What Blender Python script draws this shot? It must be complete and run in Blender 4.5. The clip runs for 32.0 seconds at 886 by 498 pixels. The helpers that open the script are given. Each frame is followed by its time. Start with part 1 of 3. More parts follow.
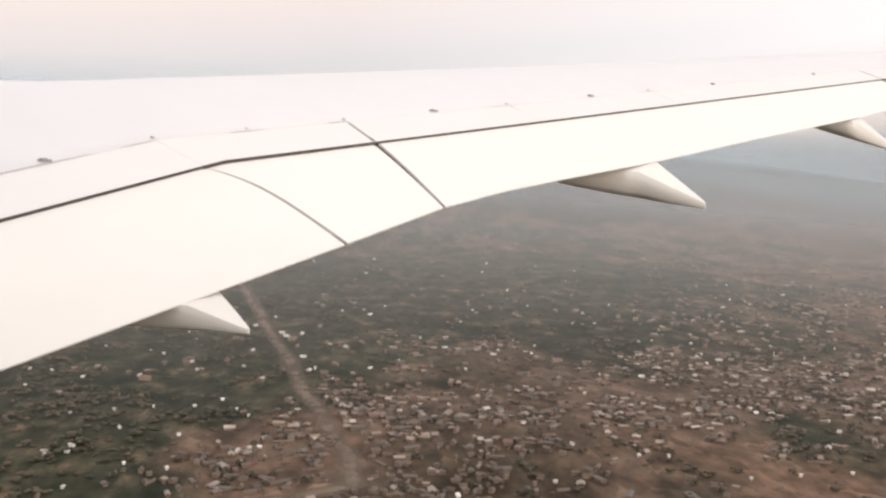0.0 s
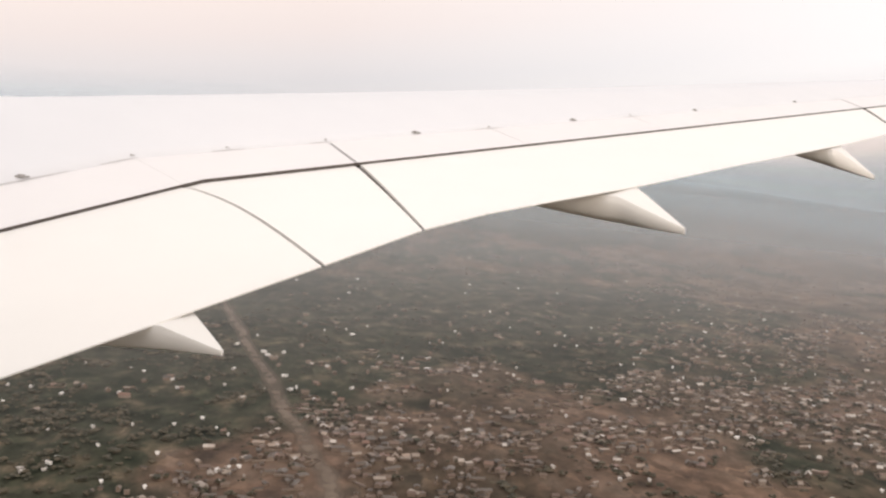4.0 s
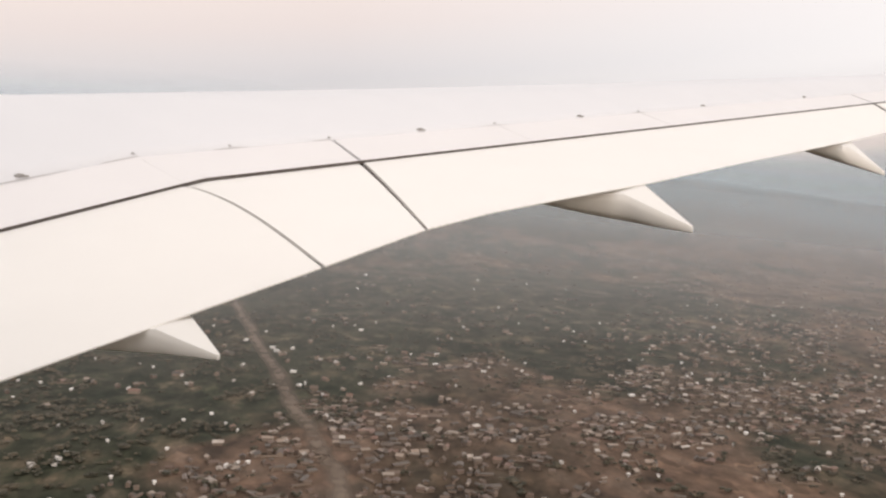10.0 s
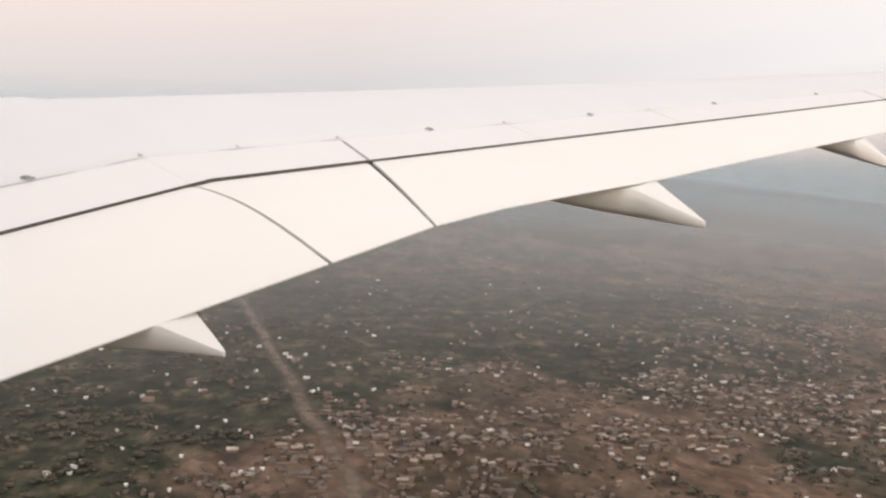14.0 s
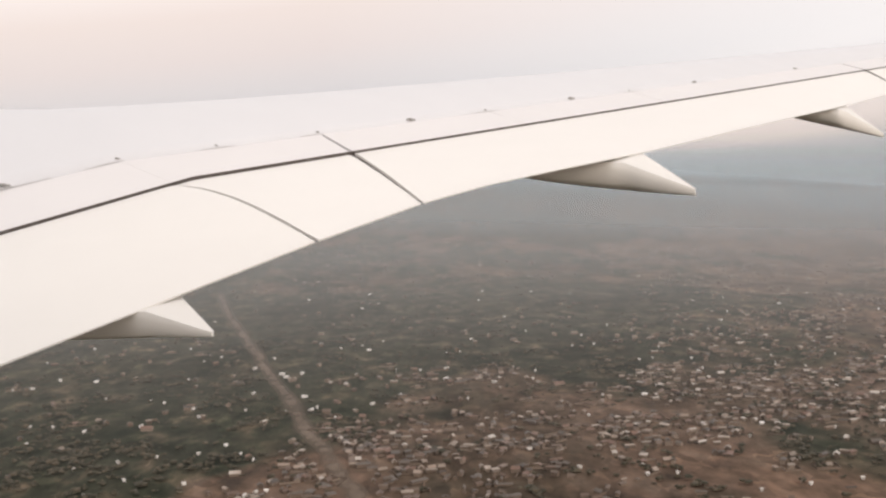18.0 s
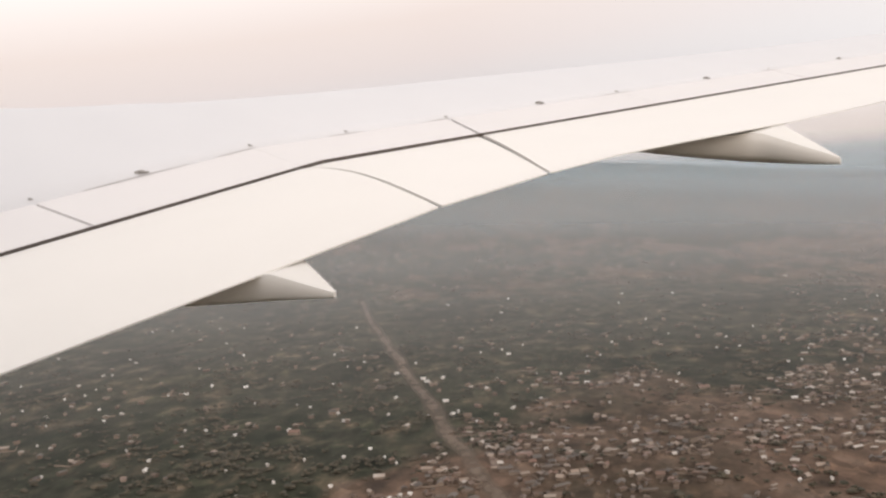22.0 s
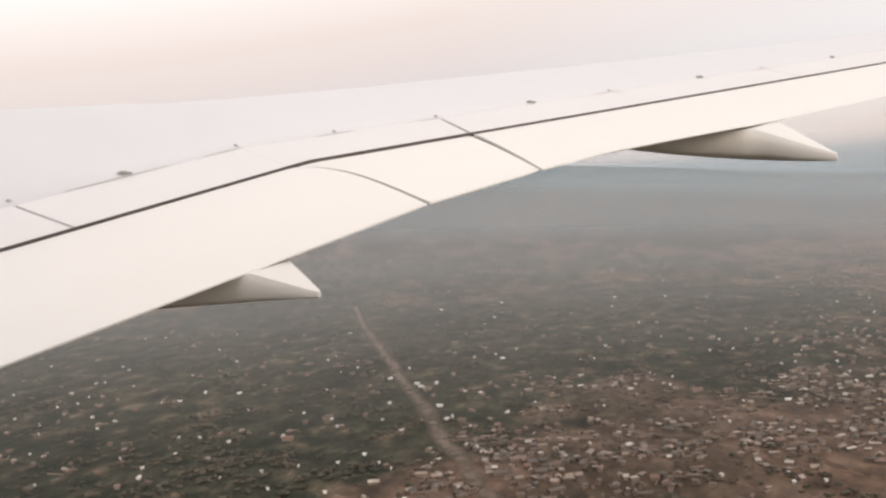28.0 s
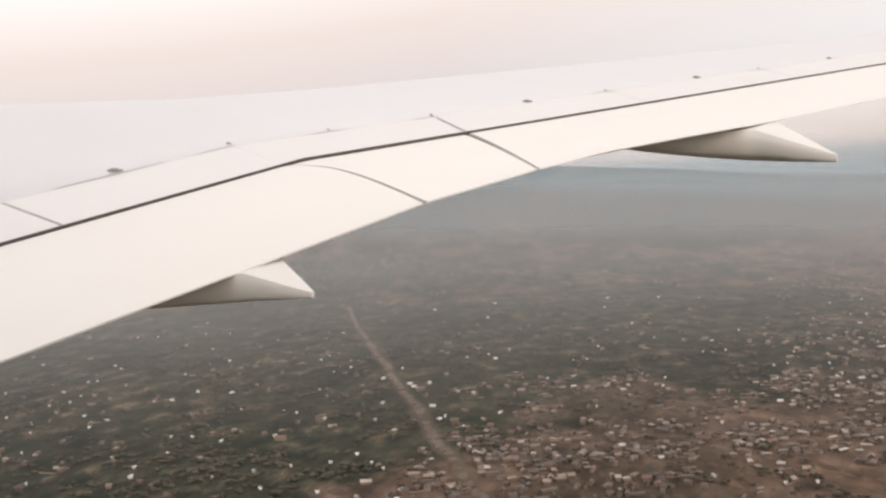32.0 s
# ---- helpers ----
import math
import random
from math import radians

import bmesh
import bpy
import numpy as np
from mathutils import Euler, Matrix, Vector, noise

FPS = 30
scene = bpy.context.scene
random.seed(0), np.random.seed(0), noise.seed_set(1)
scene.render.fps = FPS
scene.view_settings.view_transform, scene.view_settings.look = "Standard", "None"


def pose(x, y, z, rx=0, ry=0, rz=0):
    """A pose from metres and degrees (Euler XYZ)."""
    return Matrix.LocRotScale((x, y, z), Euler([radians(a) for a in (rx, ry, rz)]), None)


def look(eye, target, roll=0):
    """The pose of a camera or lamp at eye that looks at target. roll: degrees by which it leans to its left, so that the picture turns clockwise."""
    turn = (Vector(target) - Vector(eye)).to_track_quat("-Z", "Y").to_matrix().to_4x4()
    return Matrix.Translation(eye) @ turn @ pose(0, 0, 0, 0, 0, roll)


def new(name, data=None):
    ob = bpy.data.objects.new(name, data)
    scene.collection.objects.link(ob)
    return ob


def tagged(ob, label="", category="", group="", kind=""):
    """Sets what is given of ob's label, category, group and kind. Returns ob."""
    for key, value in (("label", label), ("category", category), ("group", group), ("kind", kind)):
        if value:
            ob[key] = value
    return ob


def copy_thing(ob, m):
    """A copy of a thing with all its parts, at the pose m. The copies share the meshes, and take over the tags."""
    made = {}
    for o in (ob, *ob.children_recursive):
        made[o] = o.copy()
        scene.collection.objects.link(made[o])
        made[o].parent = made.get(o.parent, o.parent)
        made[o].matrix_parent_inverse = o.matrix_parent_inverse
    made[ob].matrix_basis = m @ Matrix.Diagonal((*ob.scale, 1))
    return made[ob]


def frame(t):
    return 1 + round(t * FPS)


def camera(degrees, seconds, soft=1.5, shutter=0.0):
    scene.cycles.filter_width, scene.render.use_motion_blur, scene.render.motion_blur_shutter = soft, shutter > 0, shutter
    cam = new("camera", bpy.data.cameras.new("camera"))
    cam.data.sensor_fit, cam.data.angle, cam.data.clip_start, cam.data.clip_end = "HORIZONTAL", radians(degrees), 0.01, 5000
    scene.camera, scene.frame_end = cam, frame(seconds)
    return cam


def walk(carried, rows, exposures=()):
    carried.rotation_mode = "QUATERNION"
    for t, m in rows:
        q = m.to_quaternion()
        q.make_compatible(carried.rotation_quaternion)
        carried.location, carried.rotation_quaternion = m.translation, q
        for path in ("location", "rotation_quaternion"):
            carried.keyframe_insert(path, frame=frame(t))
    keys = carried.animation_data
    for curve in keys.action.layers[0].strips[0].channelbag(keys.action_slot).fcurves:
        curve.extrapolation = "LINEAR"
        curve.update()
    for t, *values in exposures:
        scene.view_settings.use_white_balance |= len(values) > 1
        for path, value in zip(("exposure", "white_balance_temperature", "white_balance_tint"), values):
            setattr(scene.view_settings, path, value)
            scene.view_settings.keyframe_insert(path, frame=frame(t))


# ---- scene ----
cam = camera(45.53, 32.0, 2.45)
# seconds, eye (aft, outboard, up), yaw, pitch, roll
PATH = [
    (0, -0.024, -0.109, 0.012, 23.35, -4.93, -1.74),
    (0.5, -0.022, -0.109, 0.012, 23.35, -4.86, -1.77),
    (1, -0.019, -0.107, 0.013, 22.06, -3.54, -2.09),
    (1.5, -0.012, -0.105, 0.014, 22.37, -3.56, -2.42),
    (2, -0.008, -0.101, 0.016, 22.50, -3.75, -2.49),
    (2.5, -0.005, -0.097, 0.019, 22.57, -4.03, -2.45),
    (3, -0.003, -0.094, 0.020, 22.67, -4.01, -2.50),
    (3.5, -0.001, -0.092, 0.022, 22.54, -3.83, -2.68),
    (5.5, -0.008, -0.042, 0.029, 22.44, -3.65, -2.16),
    (6, -0.009, -0.036, 0.027, 22.62, -3.81, -2.41),
    (6.5, -0.009, -0.031, 0.027, 22.77, -3.79, -2.70),
    (7, -0.010, -0.022, 0.027, 22.55, -3.63, -2.45),
    (7.5, -0.010, -0.014, 0.029, 22.58, -3.56, -2.47),
    (8, -0.011, -0.007, 0.032, 22.53, -3.67, -2.14),
    (8.5, -0.010, -0.000, 0.036, 22.72, -3.74, -2.54),
    (9, -0.011, 0.006, 0.040, 22.79, -3.88, -2.69),
    (9.5, -0.012, 0.013, 0.043, 23.05, -4.06, -2.60),
    (10, -0.013, 0.022, 0.044, 22.97, -4.02, -2.48),
    (10.5, -0.015, 0.031, 0.045, 22.89, -3.91, -2.36),
    (11, -0.019, 0.040, 0.044, 23.50, -4.49, -2.51),
    (11.5, -0.022, 0.051, 0.042, 23.38, -4.16, -2.51),
    (12, -0.023, 0.062, 0.038, 23.32, -4.41, -2.40),
    (12.5, -0.025, 0.071, 0.029, 23.46, -4.33, -2.50),
    (13, -0.026, 0.081, 0.016, 23.39, -4.41, -2.38),
    (13.5, -0.026, 0.092, -0.002, 23.46, -4.09, -2.07),
    (14, -0.026, 0.097, -0.011, 23.56, -3.78, -1.79),
    (14.5, -0.026, 0.101, -0.023, 23.49, -3.54, -1.56),
    (16.5, -0.077, 0.198, -0.183, 23.15, -3.55, 0.11),
    (17, -0.079, 0.205, -0.197, 23.16, -3.48, 0.91),
    (17.5, -0.079, 0.205, -0.197, 22.83, -3.25, 1.51),
    (18, -0.080, 0.213, -0.210, 22.74, -3.27, 1.97),
    (18.3, -0.080, 0.215, -0.213, 23.04, -3.30, 1.96),
    (18.4, -0.079, 0.221, -0.227, 24.44, -3.48, 1.91),
    (18.5, -0.077, 0.233, -0.253, 27.13, -3.83, 1.82),
    (18.6, -0.074, 0.247, -0.283, 30.32, -4.24, 1.71),
    (18.7, -0.073, 0.254, -0.298, 31.81, -4.43, 1.66),
    (18.82, -0.072, 0.257, -0.305, 32.56, -4.53, 1.64),
    (19, -0.072, 0.258, -0.306, 32.71, -4.55, 1.63),
    (19.5, -0.071, 0.264, -0.318, 32.32, -4.20, 1.66),
    (20, -0.072, 0.271, -0.329, 31.31, -3.60, 1.97),
    (20.5, -0.072, 0.284, -0.352, 30.74, -3.04, 2.76),
    (21, -0.072, 0.297, -0.373, 30.38, -2.95, 2.78),
    (21.5, -0.074, 0.308, -0.391, 30.39, -2.86, 3.31),
    (22, -0.076, 0.321, -0.405, 30.13, -2.69, 3.57),
    (22.5, -0.079, 0.333, -0.416, 30.16, -2.43, 3.77),
    (23, -0.084, 0.344, -0.423, 30.26, -2.48, 3.76),
    (23.5, -0.088, 0.356, -0.428, 30.21, -2.70, 3.59),
    (24, -0.092, 0.366, -0.431, 30.19, -2.69, 3.56),
    (24.5, -0.097, 0.376, -0.435, 30.17, -2.63, 3.57),
    (25, -0.100, 0.381, -0.437, 29.60, -2.23, 3.82),
    (25.5, -0.101, 0.386, -0.439, 29.82, -2.14, 3.74),
    (27.5, -0.136, 0.455, -0.442, 29.74, -2.51, 3.75),
    (28, -0.140, 0.461, -0.442, 29.73, -2.46, 3.94),
    (28.5, -0.144, 0.467, -0.442, 29.67, -2.39, 4.00),
    (29, -0.151, 0.478, -0.442, 29.66, -2.31, 3.82),
    (29.5, -0.159, 0.491, -0.442, 29.64, -2.21, 3.88),
    (30, -0.168, 0.503, -0.443, 29.63, -2.19, 3.90),
    (30.5, -0.177, 0.514, -0.444, 29.46, -2.32, 3.93),
    (31, -0.186, 0.525, -0.444, 29.45, -2.34, 3.88),
    (31.5, -0.190, 0.530, -0.445, 29.42, -2.42, 3.91),
    (32, -0.196, 0.536, -0.446, 29.39, -2.48, 3.66),
]
walk(cam, [(t, pose(x, y, z, 90 + pitch, roll, yaw)) for t, x, y, z, yaw, pitch, roll in PATH],
     [(0.0, 0.17, 6700, 12), (3.0, 0.17, 6700, 12), (6.0, 0.08, 6700, 12), (14.5, 0.03, 6700, 12), (18.0, 0.01, 6700, 12), (32.0, 0.02, 6700, 12)])

# ---- world and light: a dusk sky, the sun low behind the tail ----
SUN_AZ, SUN_EL = 38.0, 7.0      # degrees from straight aft towards inboard, and above the horizon
world = bpy.data.worlds.new("dusk_sky")
scene.world = world
world.use_nodes = True


def build_sky():
    nt = world.node_tree
    nt.nodes.clear()
    n, l = nt.nodes.new, nt.links.new
    out, bg, ramp = n("ShaderNodeOutputWorld"), n("ShaderNodeBackground"), n("ShaderNodeValToRGB")
    tc, ms = n("ShaderNodeTexCoord"), n("ShaderNodeMapRange")
    sky = n("ShaderNodeTexSky")
    sky.sky_type, sky.sun_disc = "NISHITA", False
    sky.sun_elevation, sky.sun_rotation = radians(SUN_EL), radians(90 + SUN_AZ)
    sky.altitude, sky.dust_density = 300, 4.0
    scale, add = n("ShaderNodeVectorMath"), n("ShaderNodeMixRGB")
    # low down the layers lie level; higher up they lean and lie higher behind the wing than ahead of it
    low, grow, tilt = n("ShaderNodeSeparateXYZ"), n("ShaderNodeMapRange"), n("ShaderNodeMath")
    l(tc.outputs["Generated"], low.inputs[0])
    grow.interpolation_type = "SMOOTHSTEP"
    grow.inputs["From Min"].default_value, grow.inputs["From Max"].default_value = 0.014, 0.041
    grow.inputs["To Min"].default_value, grow.inputs["To Max"].default_value = 0.0, -0.11
    l(low.outputs["Z"], grow.inputs["Value"])
    tilt.operation = "MULTIPLY_ADD"
    l(low.outputs["X"], tilt.inputs[0])
    l(grow.outputs["Result"], tilt.inputs[1])
    l(low.outputs["Z"], tilt.inputs[2])
    height = tilt.outputs[0]
    ms.inputs["From Min"].default_value, ms.inputs["From Max"].default_value = -0.10, 0.30
    l(height, ms.inputs["Value"])
    l(ms.outputs["Result"], ramp.inputs["Fac"])
    el = ramp.color_ramp.elements
    stops = ((-0.10, (0.28, 0.32, 0.35)), (-0.03, (0.31, 0.355, 0.375)), (0.0, (0.345, 0.40, 0.425)), (0.012, (0.395, 0.435, 0.455)), (0.022, (0.44, 0.465, 0.48)),
             (0.034, (0.54, 0.535, 0.54)), (0.044, (0.71, 0.64, 0.615)), (0.056, (0.79, 0.71, 0.68)), (0.078, (0.81, 0.74, 0.715)), (0.093, (0.76, 0.725, 0.725)), (0.113, (0.65, 0.64, 0.66)),
             (0.138, (0.635, 0.625, 0.65)), (0.160, (0.69, 0.655, 0.665)), (0.187, (0.75, 0.675, 0.662)), (0.225, (0.81, 0.715, 0.68)), (0.30, (1.02, 0.965, 0.94)))
    while len(el) < len(stops):
        el.new(0.5)
    for e, (v, c) in zip(el, stops):
        e.position, e.color = (v + 0.10) / 0.40, (*c, 1)
    # whiter cloud high up behind the wing
    sep, aft, high, both, pale = n("ShaderNodeSeparateXYZ"), n("ShaderNodeMapRange"), n("ShaderNodeMapRange"), n("ShaderNodeMath"), n("ShaderNodeMixRGB")
    l(tc.outputs["Generated"], sep.inputs[0])
    aft.inputs["From Min"].default_value, aft.inputs["From Max"].default_value, aft.inputs["To Max"].default_value = -0.48, -0.02, 0.88
    high.inputs["From Min"].default_value, high.inputs["From Max"].default_value = 0.065, 0.12
    l(sep.outputs["X"], aft.inputs["Value"])
    l(height, high.inputs["Value"])
    both.operation = "MULTIPLY"
    l(aft.outputs["Result"], both.inputs[0])
    l(high.outputs["Result"], both.inputs[1])
    l(both.outputs[0], pale.inputs["Fac"])
    l(ramp.outputs["Color"], pale.inputs["Color1"])
    pale.inputs["Color2"].default_value = (0.875, 0.855, 0.86, 1)
    scale.operation = "SCALE"
    scale.inputs["Scale"].default_value = 0.10
    l(sky.outputs["Color"], scale.inputs[0])
    add.blend_type = "ADD"
    add.inputs["Fac"].default_value = 0.08
    l(pale.outputs["Color"], add.inputs["Color1"])
    l(scale.outputs["Vector"], add.inputs["Color2"])
    l(add.outputs["Color"], bg.inputs["Color"])
    bg.inputs["Strength"].default_value = 1.06
    l(bg.outputs["Background"], out.inputs["Surface"])


build_sky()
sun = new("sun", bpy.data.lights.new("sun", "SUN"))
sun.data.energy, sun.data.angle, sun.data.color = 1.75, radians(38), (1.0, 0.88, 0.79)
a_sun = radians(SUN_AZ)
sun.matrix_world = look((60 * math.cos(a_sun), -60 * math.sin(a_sun), 60 * math.tan(radians(SUN_EL))), (0, 0, 0))


# ---- materials ----
def material(name, colours, scale=6.0, rough=0.6, metal=0.0, bump=0.0, detail=6.0, spread=0.5, island=0.0, coord="Object"):
    """Two scales of noise between colours, with a fine relief."""
    m = bpy.data.materials.new(name)
    m.use_nodes = True
    nt = m.node_tree
    n, l = nt.nodes.new, nt.links.new
    b = nt.nodes["Principled BSDF"]
    tc, a, c, ramp, mx = n("ShaderNodeTexCoord"), n("ShaderNodeTexNoise"), n("ShaderNodeTexNoise"), n("ShaderNodeValToRGB"), n("ShaderNodeMix")
    for t, s in ((a, scale), (c, scale * 0.13)):
        t.inputs["Scale"].default_value, t.inputs["Detail"].default_value = s, detail
        l(tc.outputs[coord], t.inputs["Vector"])
    mx.inputs["Factor"].default_value = 0.55
    l(a.outputs["Fac"], mx.inputs["A"])
    l(c.outputs["Fac"], mx.inputs["B"])
    value = mx.outputs["Result"]
    if island:
        g, ad = n("ShaderNodeNewGeometry"), n("ShaderNodeMath")
        ad.operation = "MULTIPLY_ADD"
        l(g.outputs["Random Per Island"], ad.inputs[0])
        ad.inputs[1].default_value = island
        sb = n("ShaderNodeMath")
        sb.operation = "SUBTRACT"
        l(value, sb.inputs[0])
        sb.inputs[1].default_value = island / 2
        l(sb.outputs[0], ad.inputs[2])
        value = ad.outputs[0]
    l(value, ramp.inputs["Fac"])
    el = ramp.color_ramp.elements
    while len(el) < len(colours):
        el.new(0.5)
    for i, (e, col) in enumerate(zip(el, colours)):
        e.position = 0.5 - spread / 2 + spread * i / max(1, len(colours) - 1)
        e.color = (*col, 1)
    l(ramp.outputs["Color"], b.inputs["Base Color"])
    b.inputs["Roughness"].default_value, b.inputs["Metallic"].default_value = rough, metal
    if bump:
        bp = n("ShaderNodeBump")
        bp.inputs["Strength"].default_value, bp.inputs["Distance"].default_value = bump, 0.02
        l(a.outputs["Fac"], bp.inputs["Height"])
        l(bp.outputs["Normal"], b.inputs["Normal"])
    return m


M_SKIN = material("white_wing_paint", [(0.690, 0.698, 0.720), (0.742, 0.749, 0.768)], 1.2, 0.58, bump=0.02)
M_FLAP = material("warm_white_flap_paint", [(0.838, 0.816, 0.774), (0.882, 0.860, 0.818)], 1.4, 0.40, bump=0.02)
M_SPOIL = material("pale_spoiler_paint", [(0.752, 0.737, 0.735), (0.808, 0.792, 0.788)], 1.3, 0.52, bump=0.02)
M_FAIR = material("fairing_paint", [(0.79, 0.77, 0.73), (0.85, 0.83, 0.78)], 3.0, 0.45, bump=0.03)
# near-black colour for strips that paint shade into the panel gaps
M_GAP_SHADE = material("dark_gap_shade", [(0.055, 0.045, 0.039), (0.095, 0.078, 0.068)], 8.0, 0.8)
M_SEALANT = material("grey_sealant", [(0.46, 0.45, 0.44), (0.60, 0.58, 0.57)], 9.0, 0.7)
M_METAL = material("weathered_metal_fitting", [(0.24, 0.225, 0.21), (0.42, 0.40, 0.38)], 20.0, 0.55, 0.4)


def ground_material():
    m = bpy.data.materials.new("dry_soil_and_scrub")
    m.use_nodes = True
    nt = m.node_tree
    n, l = nt.nodes.new, nt.links.new
    b = nt.nodes["Principled BSDF"]
    tc, at = n("ShaderNodeTexCoord"), n("ShaderNodeAttribute")
    at.attribute_name = "scrub"
    # the plots and thickets run in long strips across the plain
    turn, lie = n("ShaderNodeMapping"), n("ShaderNodeMapping")
    turn.inputs["Rotation"].default_value = (0, 0, radians(-27))
    lie.inputs["Scale"].default_value = (1.0, 0.5, 1.0)
    l(tc.outputs["Object"], turn.inputs["Vector"])
    l(turn.outputs["Vector"], lie.inputs["Vector"])

    def tex(s, d=5.0):
        t = n("ShaderNodeTexNoise")
        t.inputs["Scale"].default_value, t.inputs["Detail"].default_value, t.inputs["Roughness"].default_value = s, d, 0.54
        l(lie.outputs["Vector"], t.inputs["Vector"])
        return t.outputs["Fac"]

    def ramp(fac, stops):
        r = n("ShaderNodeValToRGB")
        el = r.color_ramp.elements
        while len(el) < len(stops):
            el.new(0.5)
        for e, (p, c) in zip(el, stops):
            e.position, e.color = p, (*c, 1)
        l(fac, r.inputs["Fac"])
        return r.outputs["Color"]

    # small walled plots, each with a tone of its own, their outlines bent by noise
    bend, push, cell = n("ShaderNodeTexNoise"), n("ShaderNodeVectorMath"), n("ShaderNodeTexVoronoi")
    bend.inputs["Scale"].default_value, bend.inputs["Detail"].default_value = 0.05, 3.0
    l(lie.outputs["Vector"], bend.inputs["Vector"])
    push.operation = "MULTIPLY_ADD"
    push.inputs[1].default_value = (26, 26, 0)
    l(bend.outputs["Color"], push.inputs[0])
    l(lie.outputs["Vector"], push.inputs[2])
    cell.inputs["Scale"].default_value = 0.075
    l(push.outputs["Vector"], cell.inputs["Vector"])
    tint = n("ShaderNodeSeparateColor")
    l(cell.outputs["Color"], tint.inputs["Color"])

    fields = ramp(tex(0.0055, 8), [(0.37, (0.56, 0.60, 0.57)), (0.50, (1.0, 1.0, 1.0)), (0.62, (1.16, 1.12, 1.08))])
    patch = ramp(tint.outputs["Red"], [(0.0, (0.66, 0.66, 0.64)), (0.35, (0.90, 0.90, 0.88)), (0.7, (1.08, 1.06, 1.04)), (0.93, (1.30, 1.25, 1.2)), (1.0, (1.75, 1.66, 1.55))])
    plots = ramp(tex(0.09, 4), [(0.30, (0.50, 0.53, 0.50)), (0.42, (0.82, 0.83, 0.81)), (0.52, (1.0, 1.0, 1.0)), (0.64, (1.30, 1.25, 1.20)), (0.74, (1.75, 1.66, 1.56))])
    soil = ramp(tex(0.03, 6), [(0.34, (0.074, 0.054, 0.043)), (0.43, (0.116, 0.080, 0.060)), (0.52, (0.147, 0.101, 0.076)), (0.60, (0.165, 0.118, 0.091)), (0.70, (0.121, 0.090, 0.071))])
    scrub = ramp(tex(0.03, 6), [(0.34, (0.018, 0.024, 0.016)), (0.45, (0.032, 0.036, 0.024)), (0.54, (0.046, 0.048, 0.034)), (0.60, (0.071, 0.064, 0.045)), (0.68, (0.126, 0.102, 0.075))])
    f = n("ShaderNodeMath")
    f.operation = "MULTIPLY_ADD"
    l(tex(0.009, 6), f.inputs[0])
    f.inputs[1].default_value = 1.7
    ad = n("ShaderNodeMath")
    ad.operation = "SUBTRACT"
    l(at.outputs["Fac"], ad.inputs[0])
    ad.inputs[1].default_value = 0.85
    l(ad.outputs[0], f.inputs[2])
    rr = n("ShaderNodeMapRange")
    rr.inputs["From Min"].default_value, rr.inputs["From Max"].default_value = 0.25, 0.61
    l(f.outputs[0], rr.inputs["Value"])
    mix = n("ShaderNodeMix")
    mix.data_type = "RGBA"
    l(rr.outputs["Result"], mix.inputs["Factor"])
    l(soil, mix.inputs[6])
    l(scrub, mix.inputs[7])
    tone = n("ShaderNodeMix")
    tone.data_type, tone.blend_type = "RGBA", "MULTIPLY"
    tone.inputs["Factor"].default_value = 1.0
    l(mix.outputs[2], tone.inputs[6])
    l(fields, tone.inputs[7])
    fine = n("ShaderNodeMix")
    fine.data_type, fine.blend_type = "RGBA", "MULTIPLY"
    fine.inputs["Factor"].default_value = 0.62
    l(tone.outputs[2], fine.inputs[6])
    l(plots, fine.inputs[7])
    yard = n("ShaderNodeMix")
    yard.data_type, yard.blend_type = "RGBA", "MULTIPLY"
    yard.inputs["Factor"].default_value = 0.68
    l(fine.outputs[2], yard.inputs[6])
    l(patch, yard.inputs[7])
    l(yard.outputs[2], b.inputs["Base Color"])
    b.inputs["Roughness"].default_value = 0.95
    b.inputs["Specular IOR Level"].default_value = 0.1
    return m


M_GROUND = ground_material()


def road_material():
    """Packed earth that thins out into the verges."""
    m = material("dusty_road", [(0.105, 0.078, 0.057), (0.150, 0.112, 0.082), (0.195, 0.150, 0.112)], 0.05, 0.95)
    nt = m.node_tree
    n, l = nt.nodes.new, nt.links.new
    at, tc, t, mul, mix, tr = n("ShaderNodeAttribute"), n("ShaderNodeTexCoord"), n("ShaderNodeTexNoise"), n("ShaderNodeMath"), n("ShaderNodeMixShader"), n("ShaderNodeBsdfTransparent")
    at.attribute_name = "dust"
    t.inputs["Scale"].default_value, t.inputs["Detail"].default_value = 0.06, 6.0
    l(tc.outputs["Object"], t.inputs["Vector"])
    mul.operation, mul.use_clamp = "MULTIPLY", True
    gain = n("ShaderNodeMapRange")
    gain.inputs["From Min"].default_value, gain.inputs["From Max"].default_value = 0.25, 0.62
    gain.inputs["To Min"].default_value, gain.inputs["To Max"].default_value = 0.35, 1.1
    l(t.outputs["Fac"], gain.inputs["Value"])
    l(at.outputs["Fac"], mul.inputs[0])
    l(gain.outputs["Result"], mul.inputs[1])
    out, b = nt.nodes["Material Output"], nt.nodes["Principled BSDF"]
    l(mul.outputs[0], mix.inputs["Fac"])
    l(tr.outputs[0], mix.inputs[1])
    l(b.outputs[0], mix.inputs[2])
    l(mix.outputs[0], out.inputs["Surface"])
    return m


